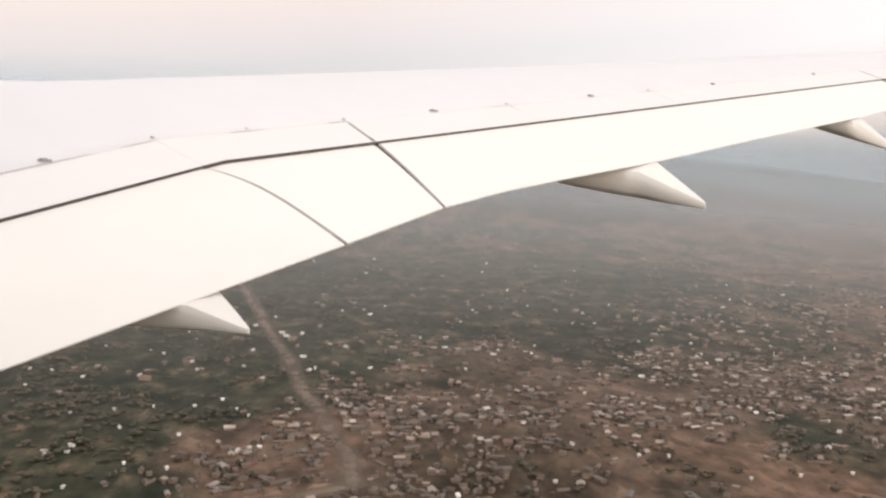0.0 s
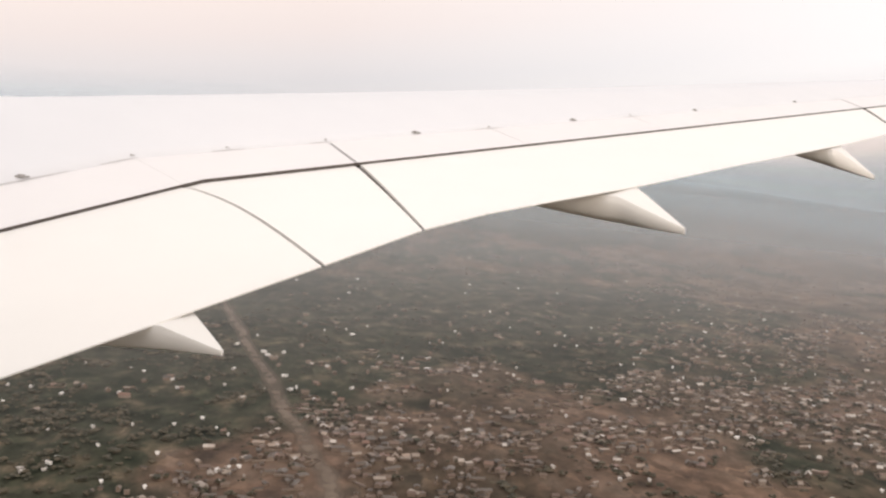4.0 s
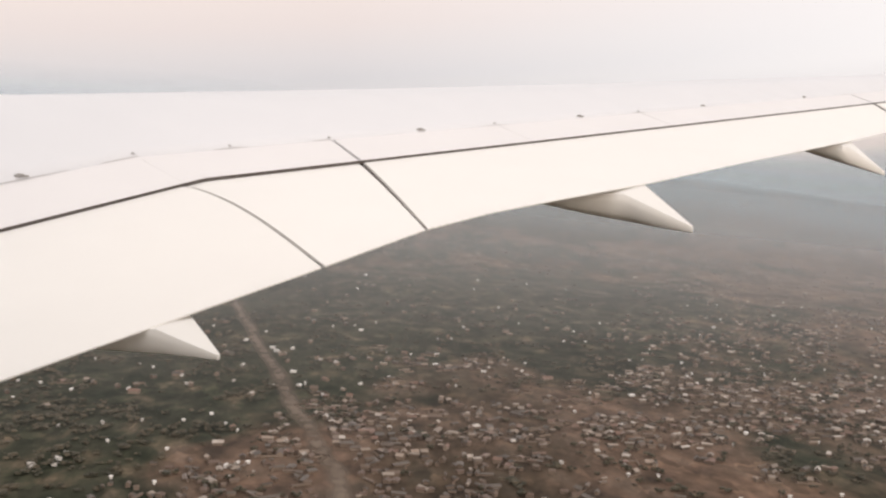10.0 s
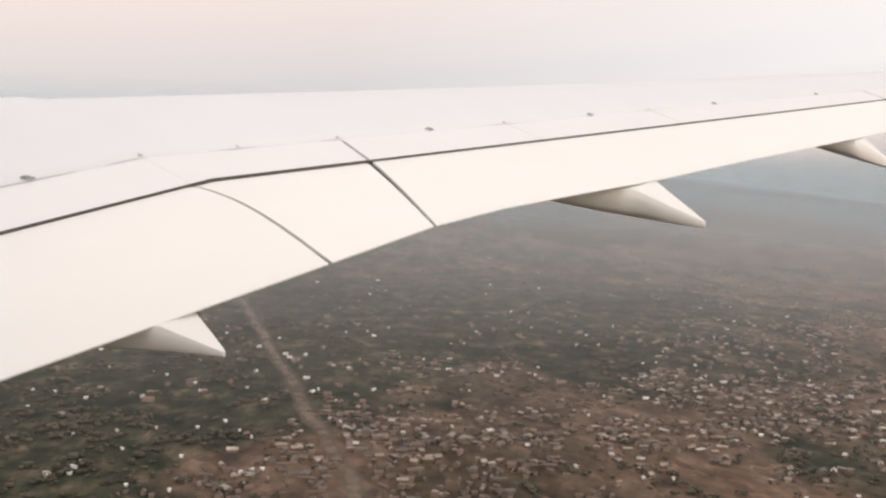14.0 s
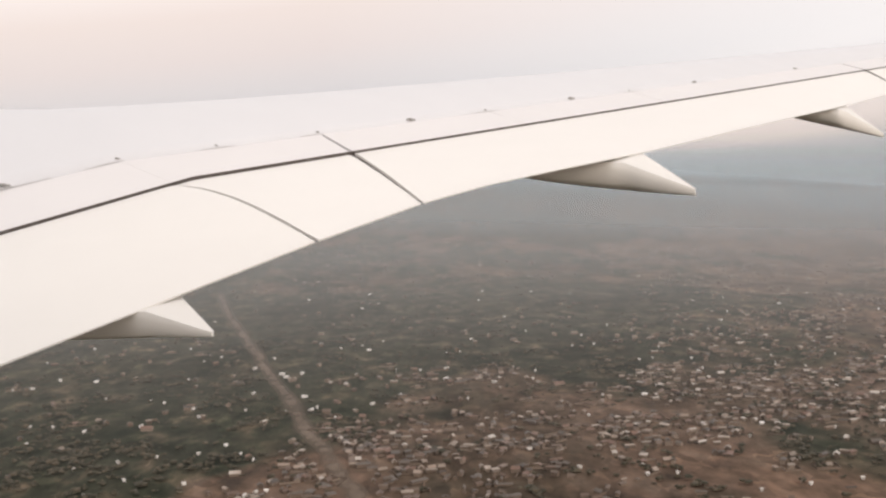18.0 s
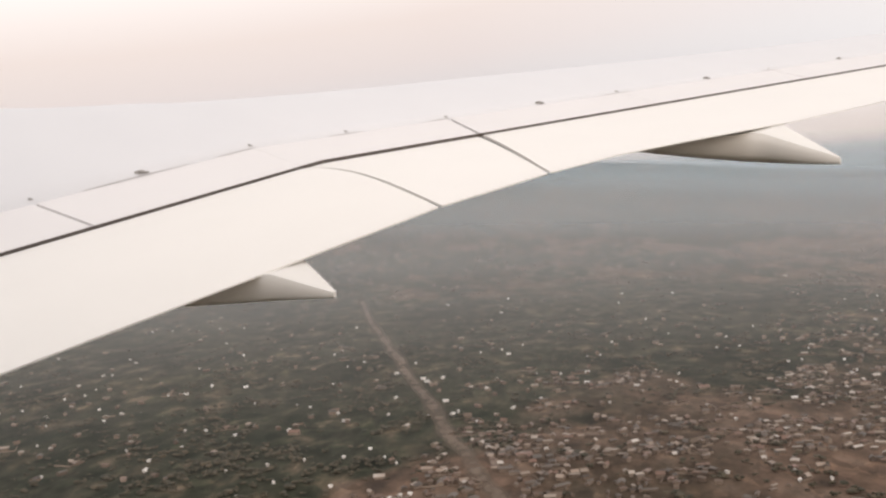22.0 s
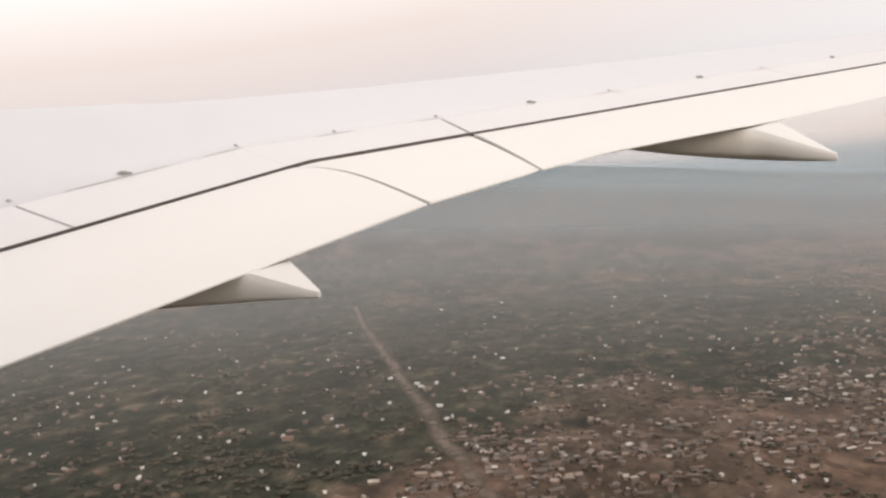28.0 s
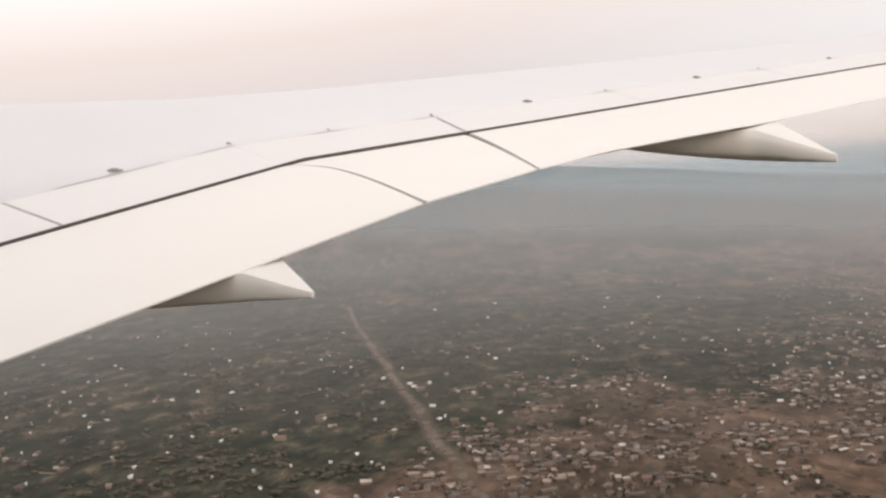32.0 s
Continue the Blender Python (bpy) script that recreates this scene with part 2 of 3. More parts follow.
M_ROAD = road_material()
M_WALL = material("rendered_house_wall", [(0.11, 0.083, 0.064), (0.18, 0.135, 0.103), (0.27, 0.215, 0.170)], 0.02, 0.9, island=0.7, spread=0.6)
M_ROOF = material("mixed_metal_roofs", [(0.066, 0.050, 0.040), (0.105, 0.092, 0.080), (0.125, 0.090, 0.067), (0.185, 0.108, 0.080), (0.22, 0.185, 0.152), (0.27, 0.205, 0.158), (0.50, 0.46, 0.41)], 0.02, 0.6, island=0.9, spread=0.9)
M_LEAF = material("dry_green_foliage", [(0.040, 0.038, 0.025), (0.062, 0.055, 0.036), (0.094, 0.076, 0.049)], 0.3, 0.9, island=0.6)
M_BARK = material("bark", [(0.09, 0.07, 0.05), (0.16, 0.12, 0.09)], 2.0, 0.9)
M_DARK = material("dark_cabin_plastic", [(0.02, 0.02, 0.022), (0.035, 0.034, 0.034)], 9.0, 0.6)
M_TRIM = material("pale_window_trim", [(0.55, 0.54, 0.52), (0.65, 0.64, 0.62)], 9.0, 0.5)


def haze_material(alpha, tint):
    m = bpy.data.materials.new("painted_haze")
    m.use_nodes = True
    nt = m.node_tree
    nt.nodes.clear()
    n, l = nt.nodes.new, nt.links.new
    out, mix, tr, df = n("ShaderNodeOutputMaterial"), n("ShaderNodeMixShader"), n("ShaderNodeBsdfTransparent"), n("ShaderNodeBsdfDiffuse")
    tl, ms = n("ShaderNodeBsdfTranslucent"), n("ShaderNodeMixShader")
    at, mr = n("ShaderNodeAttribute"), n("ShaderNodeMath")
    # the haze's colour is painted on the shell as a fixed tint
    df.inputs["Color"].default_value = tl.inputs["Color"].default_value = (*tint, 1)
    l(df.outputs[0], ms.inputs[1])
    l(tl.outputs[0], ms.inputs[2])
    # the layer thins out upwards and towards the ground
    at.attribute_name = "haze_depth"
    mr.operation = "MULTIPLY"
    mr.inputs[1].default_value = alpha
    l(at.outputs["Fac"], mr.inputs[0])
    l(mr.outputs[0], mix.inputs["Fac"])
    l(tr.outputs[0], mix.inputs[1])
    l(ms.outputs[0], mix.inputs[2])
    l(mix.outputs[0], out.inputs["Surface"])
    return m


# ---- mesh helpers ----
def mesh_of(name, verts, faces, mat, smooth=False):
    me = bpy.data.meshes.new(name)
    me.from_pydata([tuple(v) for v in verts], [], [tuple(f) for f in faces])
    me.materials.append(mat)
    if smooth:
        me.polygons.foreach_set("use_smooth", [True] * len(me.polygons))
    me.update()
    return me


def thing(name, label, category, group="", kind=""):
    return tagged(new(name), label, category, group, kind)


def part_mesh(name, me, parent, label=""):
    ob = new(name, me)
    ob.parent = parent
    return tagged(ob, label)


def part(name, bm, mat, parent, label="", smooth=False):
    me = bpy.data.meshes.new(name)
    bmesh.ops.recalc_face_normals(bm, faces=bm.faces)
    bm.to_mesh(me)
    bm.free()
    me.materials.append(mat)
    if smooth:
        me.polygons.foreach_set("use_smooth", [True] * len(me.polygons))
    return part_mesh(name, me, parent, label)


# ---- the wing: x aft, y outboard, z up; the spoiler hinge line is its datum ----
Y_KINK = 6.67
C_SP = 0.64           # spoiler chord
GAP = 0.012


def between(table, y):
    """A value, or a tuple of values, read from a table of rows (y, value, ...)."""
    for p, q in zip(table, table[1:]):
        if y <= q[0] or q is table[-1]:
            k = (y - p[0]) / (q[0] - p[0])
            out = [a + (b - a) * k for a, b in zip(p[1:], q[1:])]
            return out[0] if len(out) == 1 else tuple(out)


def hinge(y):
    slope_x, slope_z = (0.274, 0.1184) if y > Y_KINK else (0.078, 0.183)
    return -5.421 + slope_x * (y - Y_KINK), 0.0806 + slope_z * (y - Y_KINK)


def front(y):
    """How far the leading edge lies ahead of the hinge line."""
    return 4.9 - 0.125 * max(0.0, y - 5)


# the trailing edge: span, aft, up
TE_TABLE = ((0.6, -3.886, -1.402), (4.6, -2.578, -0.442), (5.898, -2.592, -0.294), (6.64, -2.455, -0.198), (7.68, -2.265, -0.100), (9.2, -1.985, 0.036),
            (11.84, -1.505, 0.310), (16.8, -0.600, 0.798), (19.94, -0.027, 1.139), (26.0, 1.08, 1.75))


def te(y):
    x, z = between(TE_TABLE, y)
    return Vector((x, y, z))


T_AFT = math.tan(radians(12))
CREST = ((0.0, 1.36), (2.0, 1.09), (4.0, 0.82), (6.0, 0.535), (7.0, 0.435), (8.0, 0.400), (9.0, 0.378), (10.0, 0.370), (11.5, 0.352), (13.0, 0.338), (15.0, 0.325), (18.0, 0.31), (28.0, 0.30))


def upper(y, c):
    """Height of the upper surface over the hinge line, c metres aft of it."""
    if c >= 0:
        return -T_AFT * c
    u = min(1.0, -c / front(y))
    rise = between(CREST, y) * (1 - (1 - min(1, u / 0.27)) ** 1.5)
    if u > 0.80:
        rise -= 0.55 * (1 - math.sqrt(max(0.0, 1 - ((u - 0.80) / 0.20) ** 2)))
    return rise


def S(y, c, drop=0.0):
    hx, hz = hinge(y)
    return Vector((hx + c, y, hz + upper(y, c) - drop))


def slab(name, rows, mat, parent, thick, label=""):
    """A closed panel from rows of points, front to rear, each row from root to tip; thick(v) is its depth."""
    nv, nu = len(rows) - 1, len(rows[0]) - 1
    verts, faces = [p for r in rows for p in r], []
    base, w = len(verts), nu + 1
    for j, r in enumerate(rows):
        verts += [p - Vector((0, 0, thick(j / nv))) for p in r]
    for j in range(nv):
        for i in range(nu):
            a = j * w + i
            faces.append((a, a + 1, a + w + 1, a + w))
            faces.append((base + a, base + a + w, base + a + w + 1, base + a + 1))
    rim = list(range(w)) + [j * w + nu for j in range(1, nv + 1)] + [nv * w + i for i in range(nu - 1, -1, -1)] + [j * w for j in range(nv - 1, 0, -1)]
    for a, b in zip(rim, rim[1:] + rim[:1]):
        faces.append((a, base + a, base + b, b))
    bm = bmesh.new()
    vs = [bm.verts.new(p) for p in verts]
    for f in faces:
        bm.faces.new([vs[i] for i in f])
    return part(name, bm, mat, parent, label)


def sheet(name, quad, nu, nv, mat, parent, thick, label="", sink=0.0):
    """A panel of the upper skin between four (y, c) corners: root front, tip front, tip rear, root rear."""
    rows = []
    for j in range(nv + 1):
        v, row = j / nv, []
        for i in range(nu + 1):
            u = i / nu
            y0, c0 = [quad[0][k] * (1 - v) + quad[3][k] * v for k in (0, 1)]
            y1, c1 = [quad[1][k] * (1 - v) + quad[2][k] * v for k in (0, 1)]
            row.append(S(y0 * (1 - u) + y1 * u, c0 * (1 - u) + c1 * u, sink))
        rows.append(row)
    return slab(name, rows, mat, parent, thick, label)


wing = thing("aircraft_wing", "white airliner wing with flaps, spoilers and track fairings", "wing")


def wing_box():
    """Closed aerofoil from leading edge to the rear spar, lofted along the span."""
    ys = [0.85 + 0.5 * i for i in range(11)] + [6.3, 6.67, 7.1] + [7.6 + 0.8 * i for i in range(30)]
    us = [0, 0.03, 0.06, 0.09, 0.12, 0.15, 0.18, 0.21, 0.24, 0.27, 0.31, 0.36, 0.42, 0.5, 0.6, 0.7, 0.8, 0.86, 0.91, 0.95, 0.98, 1.0]
    verts, faces = [], []
    for y in ys:
        f = front(y)
        hx, hz = hinge(y)
        top = [Vector((hx - u * f, y, hz + upper(y, -u * f))) for u in us]
        nose = top[-1]
        bot = []
        for u in us[-2::-1]:
            d = 0.30 + 0.62 * math.sin(math.pi * min(1, (1 - u) * 0.75 + 0.1)) * (1 - 0.02 * y)
            k = 1 - ((u - 0.0) / 1.0) ** 6
            bot.append(Vector((hx - u * f, y, nose.z - (d - 0.30) * k * 0.9 + (hz - 0.45 - nose.z) * (1 - u) ** 2)))
        verts += top + bot
    n = 2 * len(us) - 1
    for i in range(len(ys) - 1):
        for j in range(n):
            a, b = i * n + j, i * n + (j + 1) % n
            faces.append((a, b, b + n, a + n))
    faces.append(tuple(range(n)))
    faces.append(tuple(range((len(ys) - 1) * n, len(ys) * n)))
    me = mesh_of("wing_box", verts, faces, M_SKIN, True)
    bm = bmesh.new()
    bm.from_mesh(me)
    bmesh.ops.recalc_face_normals(bm, faces=bm.faces)
    bm.to_mesh(me)
    bm.free()
    return part_mesh("wing_box", me, wing, "white painted upper skin")


wing_box()

# panel boundaries: span at the hinge, span at the spoiler's rear edge
SPLITS = [(0.87, 0.87), (4.73, 4.62), (6.67, 6.44), (8.75, 8.32), (11.3, 10.96), (14.55, 14.15), (23.15, 22.5), (26.2, 25.9)]
WIDTHS = [0.012, 0.014, 0.0015, 0.022, 0.006, 0.012, 0.055, 0.01]      # half of each slot
for k, (p, q) in enumerate(zip(SPLITS, SPLITS[1:])):
    spoiler = sheet("spoiler", [(p[0] + WIDTHS[k], 0.003), (q[0] - WIDTHS[k + 1], 0.003), (q[1] - WIDTHS[k + 1], C_SP), (p[1] + WIDTHS[k], C_SP)], 8, 4, M_SPOIL, wing,
          lambda v: 0.10 - 0.075 * v)
    # a dark strip paints the shade in the cavity under the panel's rear edge
    sheet("cavity_shade", [(p[0], 0.0), (q[0], 0.0), (q[1] + 0.06, C_SP + 0.10), (p[1] - 0.06, C_SP + 0.10)], 8, 2, M_GAP_SHADE, spoiler, lambda v: 0.05, "dark strip standing in for shade in the cavity", sink=0.075)
    # a thin dark lip paints the shadow line along the spoiler's rear edge
    sheet("edge_shade", [(p[1], C_SP + 0.0005), (q[1], C_SP + 0.0005), (q[1], C_SP + 0.006), (p[1], C_SP + 0.006)], 8, 1, M_GAP_SHADE, spoiler, lambda v: (0.030, 0.030, 0.040, 0.030, 0.034)[min(k, 4)], "dark strip standing in for the shadow line at the edge", sink=0.003)


def ruled(yf, yr, v, swell):
    """A point of the flaps' upper face on the line from the spoiler's rear edge to the trailing edge."""
    nose = max(0.0, 1 - v / 0.09)
    p = S(yf, C_SP + GAP).lerp(te(yr), v)
    return p + Vector((0, 0, (-0.010 - 0.006 * (6.44 < yf < 8.3) - 0.001 * (yf > 8.3)) * (1 - v) + 0.006 * v - 0.010 * nose ** 1.5 + swell * math.sin(math.pi * v)))


def flap(name, front_edge, rear_edge, swells, label, nu=26):
    """One movable panel between its spans at the front and at the rear, its camber at root and tip."""
    rows = []
    for j in range(15):
        v = j / 14
        rows.append([ruled(front_edge[0] + (front_edge[1] - front_edge[0]) * i / nu, rear_edge[0] + (rear_edge[1] - rear_edge[0]) * i / nu, v,
                           swells[0] + (swells[1] - swells[0]) * i / nu) for i in range(nu + 1)])
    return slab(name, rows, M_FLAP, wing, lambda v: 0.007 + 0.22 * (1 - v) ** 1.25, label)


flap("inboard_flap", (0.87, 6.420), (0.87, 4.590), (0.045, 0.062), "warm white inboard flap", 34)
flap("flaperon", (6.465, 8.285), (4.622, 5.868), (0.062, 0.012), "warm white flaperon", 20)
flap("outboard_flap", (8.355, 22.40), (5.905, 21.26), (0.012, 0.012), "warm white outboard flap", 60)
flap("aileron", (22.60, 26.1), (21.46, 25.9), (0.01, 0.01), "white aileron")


def gap_rib(yf, yr, w, swell, deep=0.05):
    """A dark strip that paints the shade in the slot between two flap panels."""
    rows = [[ruled(yf + o, yr + o, 0.96 * j / 14, swell) - Vector((0, 0, 0.020)) for o in (-w, 0.0, w)] for j in range(15)]
    slab("slot_shade", rows, M_GAP_SHADE, wing, lambda v: 0.012 + deep * (1 - v))


gap_rib(6.442, 4.606, 0.022, 0.062)
gap_rib(8.320, 5.887, 0.030, 0.012)
gap_rib(22.50, 21.36, 0.095, 0.01)


# half of a fairing's section, from the deck's edge down the bulging side to the keel: width, depth
HALF = ((1.0, 0.0), (1.03, 0.16), (1.04, 0.34), (1.0, 0.54), (0.955, 0.75), (0.85, 0.90), (0.58, 0.98), (0.0, 1.0))
SECTION = [(o, q) for o, q in HALF] + [(-o, q) for o, q in HALF[-2::-1]]


def fairing(tip, y_te, half_w, length, keel, blunt=0.03, lean=0.02):
    """A canoe fairing under the flap: a flat deck rises from the tip to the trailing edge, keel(s) is its bottom line s metres ahead of the tip."""
    bm = bmesh.new()
    rings = []
    n = 30
    edge = te(y_te)
    run = tip[0] - edge.x
    z_te = edge.z - 0.004
    for i in range(n + 1):
        s = length * (i / n) ** 1.3
        k = min(1.0, s / run)
        yc = tip[1] + (y_te - tip[1]) * k
        z_top = tip[2] + blunt + (z_te - tip[2] - blunt) * k - 0.015 * max(0.0, s - run)
        w = half_w * (0.07 + 0.93 * min(1.0, s / (1.05 * run)) ** 0.92) * (1 - 0.5 * (max(0.0, s - 1.05 * run) / length) ** 1.5)
        z_bot = min(z_top - 0.02, tip[2] + keel(s))
        if s > length * 0.8:
            z_bot = z_top - (z_top - z_bot) * (1 - (s / length - 0.8) / 0.2 * 0.8)
        d = z_top - z_bot
        ring = [bm.verts.new((tip[0] - s, yc + w * o, z_top - d * q + lean * k * o * (1 - q))) for o, q in SECTION]
        rings.append(ring)
    for r0, r1 in zip(rings, rings[1:]):
        m = len(r0)
        for j in range(m):
            bm.faces.new((r0[j], r0[(j + 1) % m], r1[(j + 1) % m], r1[j]))
    bm.faces.new(rings[0])
    bm.faces.new(rings[-1])
    ob = part("flap_track_fairing", bm, M_FAIR, wing, "pale pointed flap track fairing", True)
    ob.data.set_sharp_from_angle(angle=radians(34))
    return ob


fairing((-2.535, 3.67, -0.757), 3.775, 0.12, 1.5, lambda s: -0.006 - 0.05 * s, 0.016)
fairing((-1.44, 8.50, -0.318), 8.92, 0.35, 2.4, lambda s: -0.012 + 0.06 * s + 0.045 * s * s, 0.04, 0.05)
fairing((-0.11, 16.76, 0.318), 16.55, 0.42, 2.4, lambda s: -0.012 + 0.26 * s + 0.02 * s * s, 0.05, 0.06)


def fitting(y, c, s=1.0):
    """A small hinge fitting on the skin line ahead of the spoilers."""
    bm = bmesh.new()
    p = S(y, c)
    bmesh.ops.create_cube(bm, size=1, matrix=Matrix.Translation(p + Vector((0, 0, 0.006))) @ Matrix.Diagonal((0.07 * s, 0.12 * s, 0.016 * s, 1)))
    bmesh.ops.create_cube(bm, size=1, matrix=Matrix.Translation(p + Vector((-0.01, 0, 0.015))) @ Matrix.Diagonal((0.04 * s, 0.06 * s, 0.014 * s, 1)))
    bmesh.ops.bevel(bm, geom=bm.edges[:], offset=0.003 * s, segments=1, affect="EDGES")
    return part("hinge_fitting", bm, M_METAL, wing)


for y, s in ((4.73, 0.25), (5.607, 0.75), (6.67, 0.3), (7.6, 0.25), (8.75, 0.3), (10.04, 0.85), (11.3, 0.3), (13.08, 0.9), (14.55, 0.3), (16.55, 0.8), (20.71, 0.9)):
    fitting(y, -0.03, s)
# worn sealant along the hinge line, in short runs
for y0, y1 in ((3.2, 4.4), (5.1, 6.0), (6.3, 6.7), (7.4, 7.75), (8.5, 8.78), (11.0, 11.45), (14.3, 14.7), (22.7, 23.2)):
    bm = bmesh.new()
    rows = []
    for i in range(9):
        y = y0 + (y1 - y0) * i / 8
        w = 0.001 + 0.003 * math.sin(math.pi * i / 8)
        rows.append((bm.verts.new(S(y, -0.004 - w) + Vector((0, 0, 0.003))), bm.verts.new(S(y, 0.002 + w) + Vector((0, 0, 0.005)))))
    for r0, r1 in zip(rows, rows[1:]):
        bm.faces.new((r0[0], r0[1], r1[1], r1[0]))
    part("sealant_strip", bm, M_SEALANT, wing)


# ---- the ground: a plain that climbs to a rim of hills ----
ALT = 240.0


def far_tilt(r, az):
    """The far plain climbs ahead of the wing and falls behind it."""
    t = min(1.0, max(0.0, (r - 1700) / 2500))
    return r * t * t * math.tan(radians(0.11 * (max(-8.0, min(34.0, az)) - 9.7)))


def ground_z(x, y):
    r = math.hypot(x, y)
    if r < 2200:
        z = -ALT
    else:
        t = min(1.0, (r - 2200) / 2550)
        z = -r * (0.10909 * (1 - t) + 0.001 * t)
    az = math.degrees(math.atan2(-x, y))
    z += far_tilt(r, az)
    if r > 3900:
        k = min(1.0, (r - 3900) / 800)
        n = noise.noise(Vector((az * 0.035, 1.7, 0))) * 0.6 + noise.noise(Vector((az * 0.12, 4.1, 0))) * 0.25
        z += k * k * 4700 * math.tan(radians(0.28 + 0.42 * n))
    n = noise.noise(Vector((x * 0.0016, y * 0.0016, 0.3))) * 9 + noise.noise(Vector((x * 0.006, y * 0.006, 2.3))) * 2.5
    return z + n * min(1.0, max(0.25, (r - 300) / 900))


def scrubby(x, y):
    """0 on bare brown town soil, 1 in green scrub."""
    r, az = math.hypot(x, y), math.degrees(math.atan2(-x, y))
    n = noise.noise(Vector((x * 0.0022, y * 0.0022, 7.0))) * 0.42 + noise.noise(Vector((x * 0.007, y * 0.007, 3.0))) * 0.32
    lean = min(1.0, max(0.0, (az - 20) / 18))
    edge = 1190 - 330 * lean + 300 * noise.noise(Vector((x * 0.0026, y * 0.0026, 11.0))) + 130 * noise.noise(Vector((x * 0.010, y * 0.010, 5.0)))
    band = max(0.0, min(1, (r - edge) / 240)) * max(0.46, min(1, (2950 - r) / 800)) * (0.25 + 0.75 * min(1, max(0, (az - 2) / 14)))
    left = min(1.0, max(0.0, (az - 32) / 10)) * max(0.0, 1 - max(0, r - 1500) / 700)
    aft = 0.42 * min(1.0, max(0.0, (16 - az) / 9)) * max(0.0, 1 - max(0, r - 1000) / 500)
    return max(0.0, min(1.0, max(band, left, aft) * 1.15 + n))


def make_ground():
    radii = [0, 120, 240, 350, 430]
    while radii[-1] < 4900:
        radii.append(radii[-1] * 1.016 + 1.0)
    near = [-22 + 0.36 * i for i in range(251)]
    rest = [68 + 4 * i for i in range(1, 67)]
    azs = near + rest
    verts, faces, val = [], [], []
    for r in radii:
        for a in azs:
            x, y = -r * math.sin(radians(a)), r * math.cos(radians(a))
            verts.append((x, y, ground_z(x, y)))
            val.append(scrubby(x, y))
    n = len(azs)
    for i in range(len(radii) - 1):
        for j in range(n):
            a, b = i * n + j, i * n + (j + 1) % n
            faces.append((a, b, b + n, a + n))
    me = mesh_of("ground", verts, faces, M_GROUND, True)
    at = me.attributes.new("scrub", "FLOAT", "POINT")
    at.data.foreach_set("value", val)
    ob = new("ground", me)
    return tagged(ob, "dry brown plain with green scrub and distant hills", "ground", kind="structure")


make_ground()


def road_strip(name, pts, width, label, lift=0.5):
    verts, faces, dust = [], [], []
    fine = []
    for p, q in zip(pts, pts[1:]):
        k = max(2, int(math.hypot(q[0] - p[0], q[1] - p[1]) / 12))
        fine += [(p[0] + (q[0] - p[0]) * i / k, p[1] + (q[1] - p[1]) * i / k) for i in range(k)]
    fine.append(pts[-1])
    across = ((-1.0, 0.0), (-0.55, 0.55), (-0.2, 0.95), (0.2, 0.95), (0.55, 0.55), (1.0, 0.0))
    for i, (x, y) in enumerate(fine):
        a, b = fine[max(0, i - 4)], fine[min(len(fine) - 1, i + 4)]
        d = Vector((b[0] - a[0], b[1] - a[1], 0)).normalized()
        s = Vector((-d.y, d.x, 0)) * (width / 2 * (1 + 0.35 * noise.noise(Vector((x * 0.02, y * 0.02, 0)))))
        drift = 5 * noise.noise(Vector((x * 0.008, y * 0.008, 6.0)))
        for o, v in across:
            px, py = x + s.x * o + d.y * drift, y + s.y * o - d.x * drift
            verts.append((px, py, ground_z(px, py) + lift))
            dust.append(v * min(1.0, i / 12, (len(fine) - 1 - i) / 12))
    k = len(across)
    for i in range(len(fine) - 1):
        for c in range(k - 1):
            faces.append((k * i + c, k * i + c + 1, k * (i + 1) + c + 1, k * (i + 1) + c))
    me = mesh_of(name, verts, faces, M_ROAD)
    me.attributes.new("dust", "FLOAT", "POINT").data.foreach_set("value", dust)
    return tagged(new(name, me), label, "road", kind="structure")


ROAD = [(-1500, 2150), (-1210, 1761), (-960, 1450), (-779, 1222), (-640, 1050), (-541, 916), (-440, 790), (-387, 726), (-350, 660), (-390, 590), (-520, 520)]
road_strip("road", ROAD, 25.0, "pale dusty dirt road across the plain")


# ---- houses, trees ----
def house_mesh(w, d, h, pitch):
    """Walls, and a gable roof with eaves."""
    x, y = w / 2, d / 2
    wall = ([(-x, -y, -1.5), (x, -y, -1.5), (x, y, -1.5), (-x, y, -1.5), (-x, -y, h), (x, -y, h), (x, y, h), (-x, y, h), (-x, 0, h + pitch * 0.92), (x, 0, h + pitch * 0.92)],
            [(0, 1, 5, 4), (2, 3, 7, 6), (1, 2, 6, 9, 5), (3, 0, 4, 8, 7)])
    e, g = 0.6, 0.5
    roof = ([(-x - g, -y - e, h - 0.25), (x + g, -y - e, h - 0.25), (x + g, 0, h + pitch), (-x - g, 0, h + pitch), (x + g, y + e, h - 0.25), (-x - g, y + e, h - 0.25),
             (-x - g, -y - e, h - 0.45), (x + g, -y - e, h - 0.45), (x + g, y + e, h - 0.45), (-x - g, y + e, h - 0.45)],
            [(0, 1, 2, 3), (3, 2, 4, 5), (6, 7, 1, 0), (8, 9, 5, 4), (6, 9, 8, 7)])
    return wall, roof


rng = random.Random(11)


def on_road(x, y, gap):
    for p, q in zip(ROAD, ROAD[1:]):
        ax, ay, bx, by = *p, *q
        t = max(0, min(1, ((x - ax) * (bx - ax) + (y - ay) * (by - ay)) / ((bx - ax) ** 2 + (by - ay) ** 2)))
        if math.hypot(x - ax - t * (bx - ax), y - ay - t * (by - ay)) < gap:
            return True
    return False


